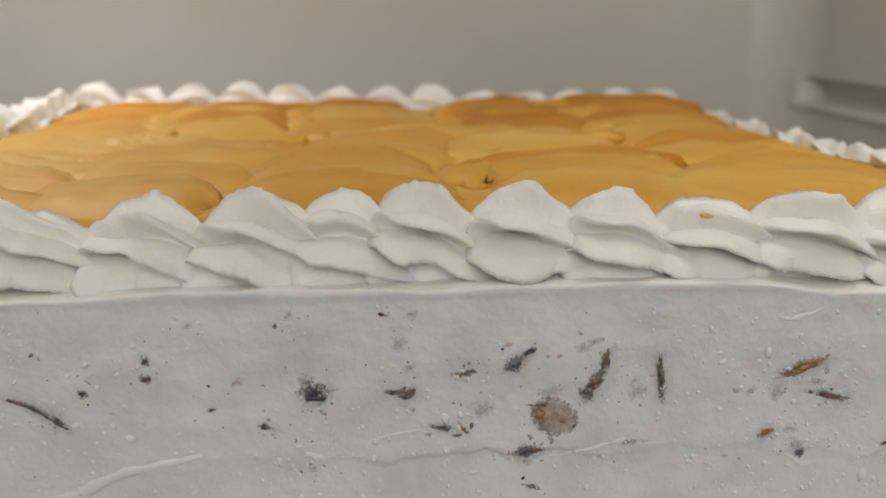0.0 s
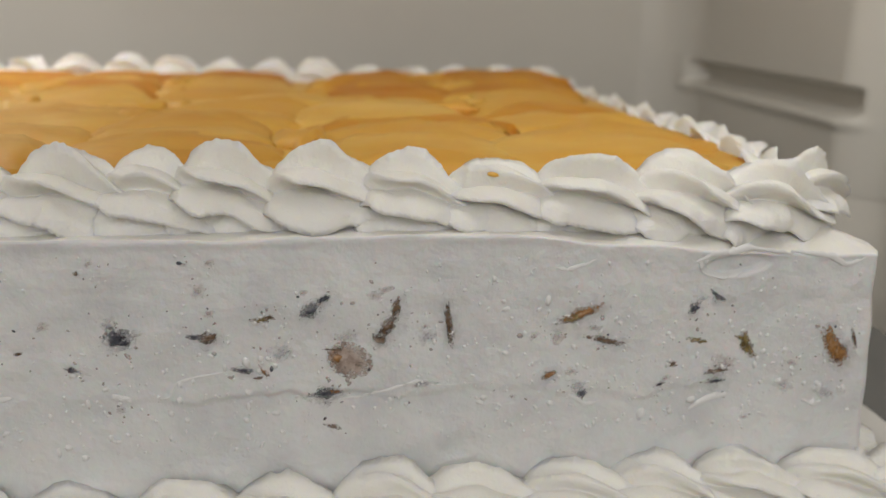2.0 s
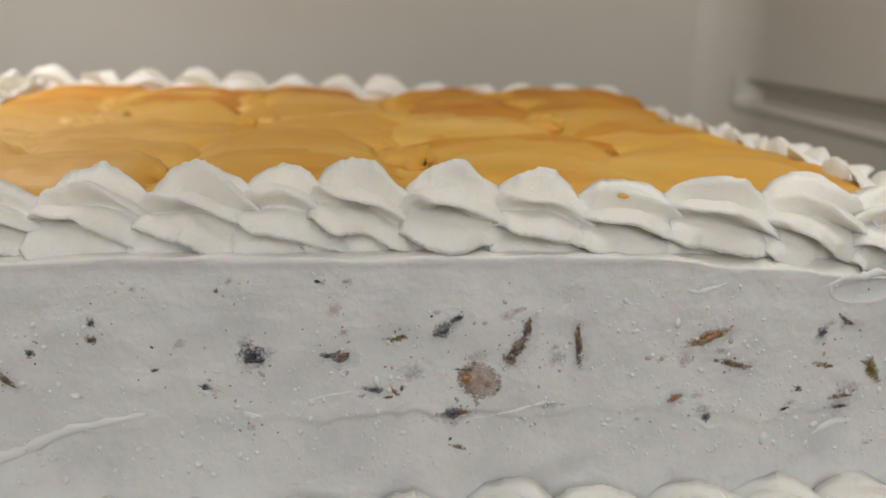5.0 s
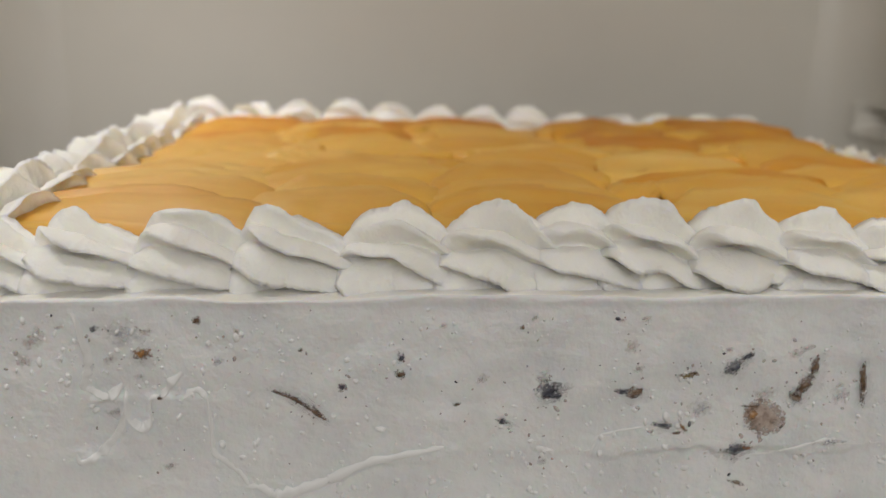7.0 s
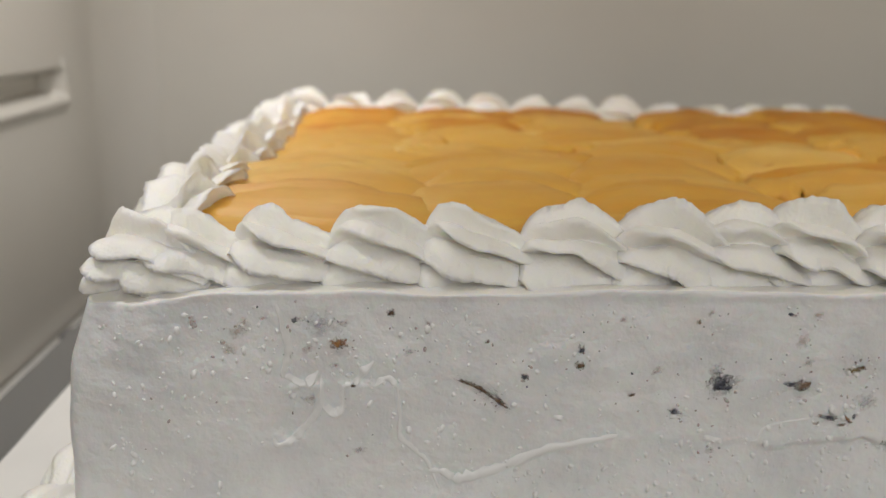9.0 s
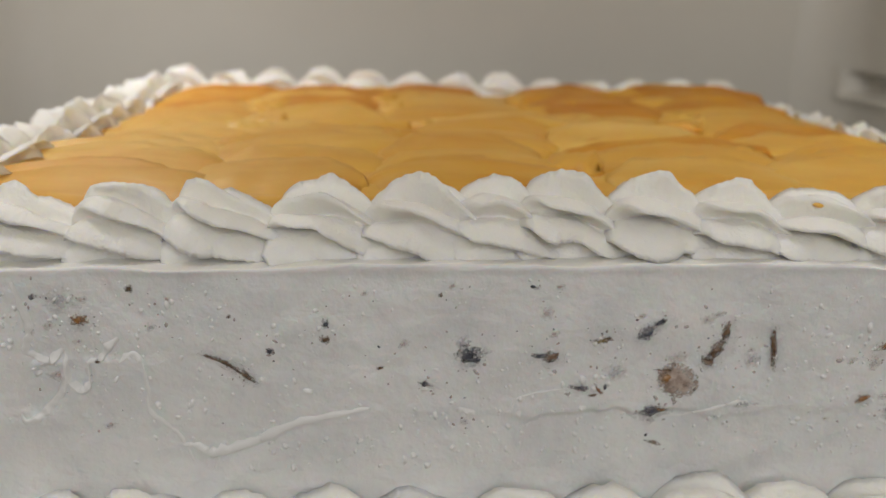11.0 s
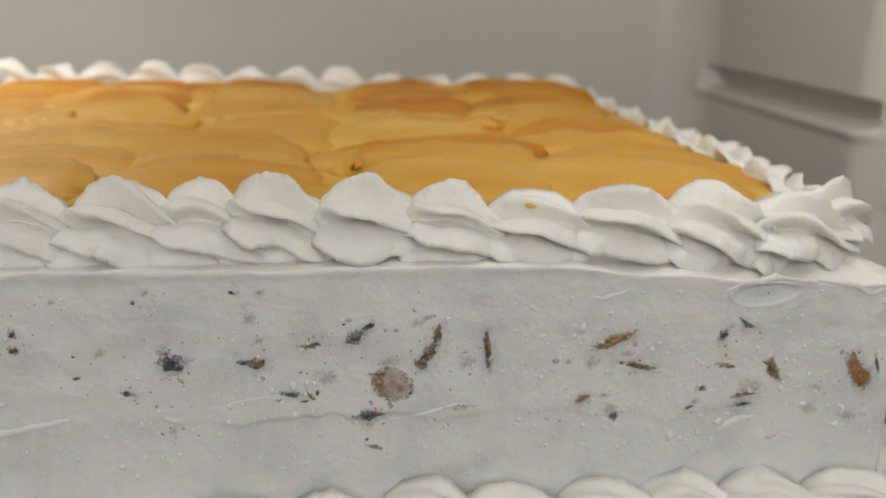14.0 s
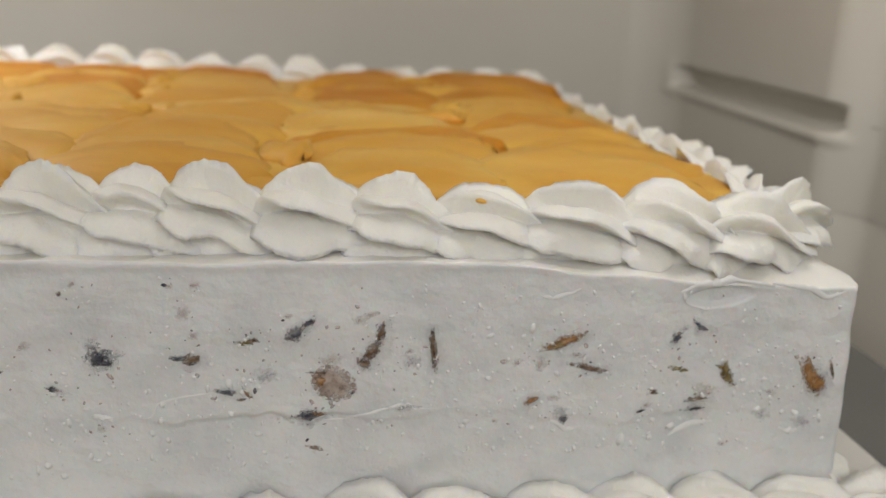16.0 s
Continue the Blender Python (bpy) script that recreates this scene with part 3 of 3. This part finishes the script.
def ridge(*way, width=0.5):
    """A raised spatula mark through a few points (x, z) of the front."""
    pts = [Vector((x, 0, z)) for x, z in way]
    pts = [pts[0] * 2 - pts[1], *pts, pts[-1] * 2 - pts[-2]]
    line = []
    for a, b, c, d in zip(pts, pts[1:], pts[2:], pts[3:]):
        for k in range(8):
            t = k / 8
            line.append(0.5 * (2 * b + (c - a) * t + (2 * a - 5 * b + 4 * c - d) * t * t + (3 * b - a - 3 * c + d) * t**3))
    line.append(pts[-2])
    bm, rows = bmesh.new(), []
    for n, p in enumerate(line):
        ahead = (line[min(n + 1, len(line) - 1)] - line[max(n - 1, 0)]).normalized()
        side = Vector((-ahead.z, 0, ahead.x))
        w = 0.0014 * width * (0.35 + 0.65 * math.sin(math.pi * (n + 0.5) / len(line))) * (1 + 0.6 * rnd(p.x * 500, p.z * 500, 1.0))
        row = []
        for k in range(7):
            a = math.pi * k / 6
            q = p + side * (w * (3.2 if k < 3 else 1.0) * math.cos(a)) + side * 0.0004 * rnd(p.x * 300, p.z * 300, 8.0)
            row.append(bm.verts.new((q.x, -front_relief(q.x, q.z) + 0.0002 - w * math.sin(a) * 1.5, q.z)))
        rows.append(row)
    for a, b in zip(rows, rows[1:]):
        for k in range(6):
            bm.faces.new((a[k], b[k], b[k + 1], a[k + 1]))
    bmesh.ops.recalc_face_normals(bm, faces=bm.faces)
    part("frosting_ridge", bm, GRAIN, cake, "thin raised ridge of frosting")


ridge((-0.169, 0.083), (-0.167, 0.074), (-0.166, 0.066), (-0.1675, 0.059), (-0.164, 0.056), (-0.159, 0.0548))
ridge((-0.1625, 0.0553), (-0.159, 0.0543), (-0.1552, 0.0589))
ridge((-0.1552, 0.055), (-0.1556, 0.049), (-0.159, 0.042), (-0.164, 0.0365), (-0.169, 0.0335), (-0.1707, 0.036))
ridge((-0.1551, 0.058), (-0.1546, 0.048), (-0.151, 0.0436), (-0.1477, 0.0455), (-0.1472, 0.0535), (-0.144, 0.0542))
ridge((-0.1433, 0.0548), (-0.1404, 0.0583), (-0.1367, 0.0629))
ridge((-0.1367, 0.0542), (-0.1326, 0.0566), (-0.13, 0.054), width=0.4)
ridge((-0.1297, 0.054), (-0.129, 0.045), (-0.1285, 0.0355), (-0.1244, 0.0308), (-0.1195, 0.0259), (-0.115, 0.0157), width=0.35)
ridge((-0.1185, 0.0222), (-0.1137, 0.0215), (-0.1078, 0.0186), (-0.0923, 0.0232), (-0.0769, 0.0304), (-0.0537, 0.0353), width=0.7)
ridge((0.1747, 0.0772), (0.176, 0.0737), (0.1803, 0.0716), (0.1855, 0.0707), (0.1953, 0.0738), width=0.4)
ridge((0.1741, 0.0766), (0.1805, 0.0793), (0.1865, 0.0796), (0.1934, 0.081), (0.209, 0.0785), width=0.45)
ridge((-0.011, 0.0338), (-0.0047, 0.0336), (-0.0012, 0.0388), (0.0111, 0.0417), (0.0184, 0.0424), width=0.2)
ridge((0.0483, 0.0317), (0.0549, 0.0298), (0.0663, 0.0326), (0.0788, 0.0362), (0.0836, 0.0343), (0.0992, 0.0346), width=0.22)
ridge((0.1303, 0.0277), (0.1344, 0.0264), (0.1377, 0.0237), (0.1437, 0.025), width=0.4)
ridge((0.1776, 0.0199), (0.1826, 0.0229), (0.1877, 0.0245), (0.194, 0.0251), width=0.4)
ridge((0.1238, 0.0759), (0.1277, 0.0748), (0.1334, 0.0763), (0.1391, 0.0786), width=0.3)
ridge((0.2078, 0.0798), (0.2227, 0.0775), (0.2295, 0.0743), (0.2385, 0.0773), width=0.4)
ridge((0.2204, 0.0221), (0.2251, 0.0203), (0.2283, 0.0211), width=0.4)

fruit(0.0416, 0.0629, 3.08, 2.09, 33, "navy", 0.0, 0.50)
fruit(0.0465, 0.0673, 1.99, 1.14, 33, "navy", 0.0, 0.40)
fruit(0.0700, 0.0629, 3.35, 1.17, 76, "brown", 0.0, 0.50)
fruit(0.0671, 0.0563, 3.74, 1.77, 60, "brown", 0.0, 0.50)
fruit(0.0647, 0.0519, 2.62, 1.38, -22, "brown", 0.0, 0.50)
fruit(0.0884, 0.0564, 6.67, 1.10, -84, "brown", 0.4, 0.25)
fruit(0.0547, 0.0450, 6.8, 5.1, -22, "mauve", 0.0, 0.12)
fruit(0.0498, 0.0491, 3.71, 0.39, -2, "brown", 0.0, 0.30)
fruit(0.0502, 0.0462, 2.60, 1.76, -32, "amber", 0.0, 0.50)
fruit(0.0536, 0.0536, 2.96, 1.75, 8, "mauve", 0.0, 0.40)
fruit(0.2284, 0.0444, 7.42, 2.06, -64, "amber", 0.0, 0.25)
fruit(0.2317, 0.0410, 3.29, 2.54, -42, "amber", 0.0, 0.30)
fruit(0.1344, 0.0595, 6.34, 1.66, 20, "amber", 0.0, 0.30)
fruit(0.1316, 0.0579, 2.97, 1.45, 13, "olive", 0.0, 0.40)
fruit(0.1435, 0.0488, 6.06, 1.06, -13, "brown", 0.0, 0.25)
fruit(0.2367, 0.0466, 3.51, 0.58, -72, "brown", 0.0, 0.30)
fruit(0.1967, 0.0448, 4.9, 2.1, -62, "olive", 1.6, 0.25)
fruit(0.1934, 0.0482, 2.11, 0.66, -17, "olive", 0.0, 0.30)
fruit(0.1832, 0.0641, 3.09, 0.86, -32, "navy", 0.4, 0.40)
fruit(0.1745, 0.0597, 2.05, 1.51, 38, "navy", 0.0, 0.40)
fruit(0.1776, 0.0634, 1.84, 1.08, 18, "veil", 0.0, 0.30)
fruit(0.1858, 0.0353, 4.67, 0.78, 8, "brown", -0.4, 0.40)
fruit(0.1863, 0.0310, 3.41, 0.67, 6, "navy", 0.0, 0.40)
fruit(0.1886, 0.0387, 3.39, 2.23, -2, "blush", 0.0, 0.50)
fruit(0.1759, 0.0480, 2.29, 0.87, -12, "olive", 0.0, 0.50)
fruit(0.1789, 0.0472, 2.09, 0.66, -2, "olive", 0.0, 0.50)
fruit(0.1683, 0.0391, 1.67, 1.09, -2, "brown", 0.0, 0.60)
fruit(0.1668, 0.0337, 1.46, 1.10, 28, "mauve", 0.0, 0.60)
fruit(0.1645, 0.0313, 1.67, 0.66, 18, "navy", 0.0, 0.50)
fruit(0.2130, 0.0285, 1.97, 2.76, 68, "veil", 0.0, 0.40)
fruit(0.2288, 0.0248, 3.34, 1.87, -32, "veil", 0.0, 0.40)
fruit(0.2138, 0.0379, 2.17, 0.91, -22, "mauve", 0.0, 0.60)
fruit(0.1994, 0.0165, 1.53, 0.92, 8, "blush", 0.0, 0.50)
fruit(0.1363, 0.0297, 2.25, 1.93, -2, "veil", 0.0, 0.60)
fruit(0.1363, 0.0292, 1.43, 1.07, 38, "navy", 0.0, 0.70)
fruit(0.1341, 0.0326, 2.65, 1.71, -2, "veil", 0.0, 0.50)
fruit(0.1236, 0.0368, 2.21, 1.26, 28, "amber", 0.0, 0.50)
fruit(0.1318, 0.0379, 2.63, 0.85, -14, "mauve", 0.0, 0.70)
fruit(0.1264, 0.0512, 2.38, 1.87, -2, "mauve", 0.0, 0.60)
fruit(0.1176, 0.0516, 1.38, 1.24, 28, "blush", 0.0, 0.50)
fruit(0.1388, 0.0538, 2.00, 0.84, -2, "mauve", 0.0, 0.60)
fruit(0.0266, 0.0606, 3.40, 0.85, 12, "olive", 0.4, 0.35)
fruit(0.0281, 0.0610, 1.79, 0.57, 18, "brown", 0.0, 0.40)
fruit(0.0092, 0.0547, 2.48, 1.68, 18, "brown", 0.0, 0.70)
fruit(0.0050, 0.0550, 2.12, 0.74, -2, "navy", 0.0, 0.60)
fruit(0.0191, 0.0428, 3.63, 0.95, -10, "navy", 0.0, 0.50)
fruit(0.0265, 0.0422, 2.38, 0.58, -47, "amber", 0.5, 0.30)
fruit(0.0241, 0.0400, 1.83, 0.48, -2, "brown", 0.0, 0.50)
fruit(0.0470, 0.0328, 3.39, 2.37, -2, "navy", 0.0, 0.45)
fruit(0.0459, 0.0310, 4.14, 2.57, -2, "veil", 0.0, 0.40)
fruit(0.0493, 0.0336, 1.70, 0.99, -22, "amber", 0.0, 0.50)
fruit(0.0489, 0.0193, 2.68, 0.70, -20, "brown", 0.0, 0.40)
fruit(0.0782, 0.0353, 4.25, 1.01, 3, "veil", -0.8, 0.30)
fruit(0.0103, 0.0803, 1.55, 0.91, -2, "blush", 0.0, 0.70)
fruit(0.0029, 0.0800, 1.03, 0.72, -2, "mauve", 0.0, 0.60)
fruit(0.0065, 0.0709, 2.09, 2.56, -2, "blush", 0.0, 0.60)
fruit(0.0096, 0.0632, 1.58, 1.48, -2, "blush", 0.0, 0.60)
fruit(0.0395, 0.0694, 1.44, 0.75, -2, "mauve", 0.0, 0.70)
fruit(0.0630, 0.0680, 1.66, 1.16, -2, "blush", 0.0, 0.70)
fruit(0.0667, 0.0699, 2.21, 0.77, 8, "mauve", 0.0, 0.60)
fruit(0.0801, 0.0564, 1.13, 0.79, -2, "mauve", 0.0, 0.60)
fruit(0.0806, 0.0525, 2.66, 2.39, -2, "veil", 0.0, 0.50)
fruit(0.1112, 0.0290, 1.20, 0.63, -2, "mauve", 0.0, 0.60)
fruit(0.0323, 0.0483, 3.65, 2.30, 18, "veil", 0.0, 0.40)
fruit(-0.0205, 0.0553, 3.14, 2.89, -41, "navy", 0.0, 0.80)
fruit(-0.0176, 0.0537, 2.76, 1.24, -1, "navy", 0.0, 0.60)
fruit(-0.0216, 0.0603, 2.74, 2.05, -1, "veil", 0.0, 0.60)
fruit(-0.0152, 0.0557, 2.76, 1.65, 19, "veil", 0.0, 0.60)
fruit(-0.0348, 0.0449, 1.58, 1.03, -11, "navy", 0.0, 0.50)
fruit(-0.0323, 0.0437, 2.17, 0.83, -16, "veil", 0.0, 0.50)
fruit(-0.1029, 0.0540, 7.22, 0.80, -29, "brown", -1.1, 0.20)
fruit(-0.0955, 0.0495, 3.83, 0.80, -36, "brown", 0.0, 0.30)
fruit(-0.0682, 0.0675, 1.14, 1.40, -1, "navy", 0.0, 0.60)
fruit(-0.0684, 0.0619, 1.53, 1.21, -1, "brown", 0.0, 0.70)
fruit(-0.0869, 0.0581, 1.52, 1.00, -41, "navy", 0.0, 0.50)
fruit(-0.1628, 0.0778, 1.09, 0.95, -1, "navy", 0.0, 0.50)
fruit(-0.1486, 0.0698, 2.20, 1.73, 39, "amber", 0.0, 0.80)
fruit(-0.1540, 0.0761, 4.73, 3.44, -1, "veil", 0.0, 0.50)
fruit(-0.1587, 0.0673, 1.65, 1.15, -1, "blush", 0.0, 0.60)
fruit(-0.1467, 0.0765, 1.46, 0.96, -1, "mauve", 0.0, 0.60)
fruit(-0.1792, 0.0771, 1.62, 1.51, -1, "mauve", 0.0, 0.80)
fruit(-0.1841, 0.0679, 2.17, 1.52, -31, "blush", 0.0, 0.70)
fruit(-0.1812, 0.0742, 2.52, 1.89, -1, "blush", 0.0, 0.60)
fruit(-0.1958, 0.0774, 1.07, 1.31, -1, "mauve", 0.0, 0.60)
fruit(-0.1317, 0.0806, 1.28, 1.35, 59, "brown", 0.0, 0.60)
fruit(-0.1196, 0.0769, 1.66, 0.78, -56, "mauve", 0.0, 0.60)
fruit(-0.1256, 0.0672, 1.49, 1.37, -1, "veil", 0.0, 0.60)
fruit(-0.1500, 0.0613, 1.29, 1.16, -1, "mauve", 0.0, 0.60)
fruit(-0.1582, 0.0492, 2.05, 1.56, 9, "mauve", 0.0, 0.60)
fruit(-0.1000, 0.0708, 0.75, 0.59, -1, "brown", 0.0, 0.60)
fruit(-0.0498, 0.0513, 1.17, 0.61, -1, "brown", 0.0, 0.60)
fruit(-0.0419, 0.0600, 1.55, 1.22, 39, "blush", 0.0, 0.60)
fruit(-0.0551, 0.0785, 0.95, 1.00, -1, "blush", 0.0, 0.60)
fruit(-0.0256, 0.0811, 1.34, 1.01, 59, "mauve", 0.0, 0.60)
fruit(-0.0297, 0.0777, 0.77, 0.81, -1, "brown", 0.0, 0.60)
fruit(-0.1652, 0.0653, 1.28, 1.15, -1, "mauve", 0.0, 0.60)
fruit(-0.1729, 0.0786, 1.26, 0.57, 9, "mauve", 0.0, 0.50)
fruit(-0.1442, 0.0548, 0.93, 0.59, -1, "brown", 0.0, 0.50)
fruit(-0.1422, 0.0310, 1.52, 1.00, -1, "veil", 0.0, 0.50)
fruit(-0.0201, 0.0298, 1.21, 1.06, -1, "mauve", 0.0, 0.50)
fruit(-0.0199, 0.0339, 2.40, 1.05, -16, "grain", 0.0, 0.50)


def scatter(name, count, seed, mat, label, size, zrange, flat):
    """Countless specks on the front, joined."""
    r = random.Random(seed)
    bm = bmesh.new()
    for _ in range(count):
        x, z = r.uniform(-0.226, 0.24), r.uniform(*zrange)
        if (flat or seed == 17) and r.random() < 0.88:
            near = r.choice(CLUSTERS)
            x, z = near[0] + r.gauss(0, 0.0045), near[1] + r.gauss(0, 0.0035)
        elif rnd(x * 12, z * 20, seed * 1.0) + r.uniform(-0.5, 0.5) < -0.1:
            continue
        if not (-0.226 < x < 0.24 and 0.01 < z < 0.084 - edge_drop(x)):
            continue
        k = size * math.exp(r.gauss(0, 0.45))
        m = Matrix.LocRotScale((x, -front_relief(x, z) + 0.15 * k, z), Euler((r.random() * 6, r.random() * 6, r.random() * 6)), None) if not flat else pose(x, -front_relief(x, z), z, 0, r.uniform(0, 360), 0)
        m = m @ Matrix.Diagonal((k * r.uniform(0.7, 1.6), k * (0.35 if flat else 0.6), k * r.uniform(0.6, 1.1), 1))
        bmesh.ops.create_icosphere(bm, subdivisions=1, radius=1.0, matrix=m)
    return tagged(part(name, bm, mat, cake, label), kind="stuff")


scatter("frosting_grain", 1700, 11, GRAIN, "tiny white lumps in the frosting", 0.00068, (0.012, 0.083), False)
scatter("sugar_grain", 520, 17, GRAIN, "tiny bright grains in the frosting", 0.00034, (0.012, 0.083), False)
scatter("fruit_speck", 380, 23, BITS["blush"], "tiny reddish brown fruit specks", 0.00038, (0.03, 0.083), True)
scatter("dark_speck", 45, 31, BITS["navy"], "tiny dark fruit specks", 0.00036, (0.03, 0.08), True)
spot = min((ob.matrix_world @ v.co for ob in cake.children if ob.name.startswith("cream_rosette") for v in ob.data.vertices if abs(ob.matrix_world.translation.x - 0.1055) < 0.001), key=lambda p: abs(p.x - 0.1045) + abs(p.z - 0.1055) + 0.2 * p.y)
bm = bmesh.new()
bmesh.ops.create_icosphere(bm, subdivisions=2, radius=1.0, matrix=pose(spot.x, spot.y - 0.0002, spot.z, 0, 10, 0) @ Matrix.Diagonal((0.0021, 0.001, 0.0009, 1)))
part("peach_crumb", bm, CRUMB, cake, "small orange peach crumb on the cream")
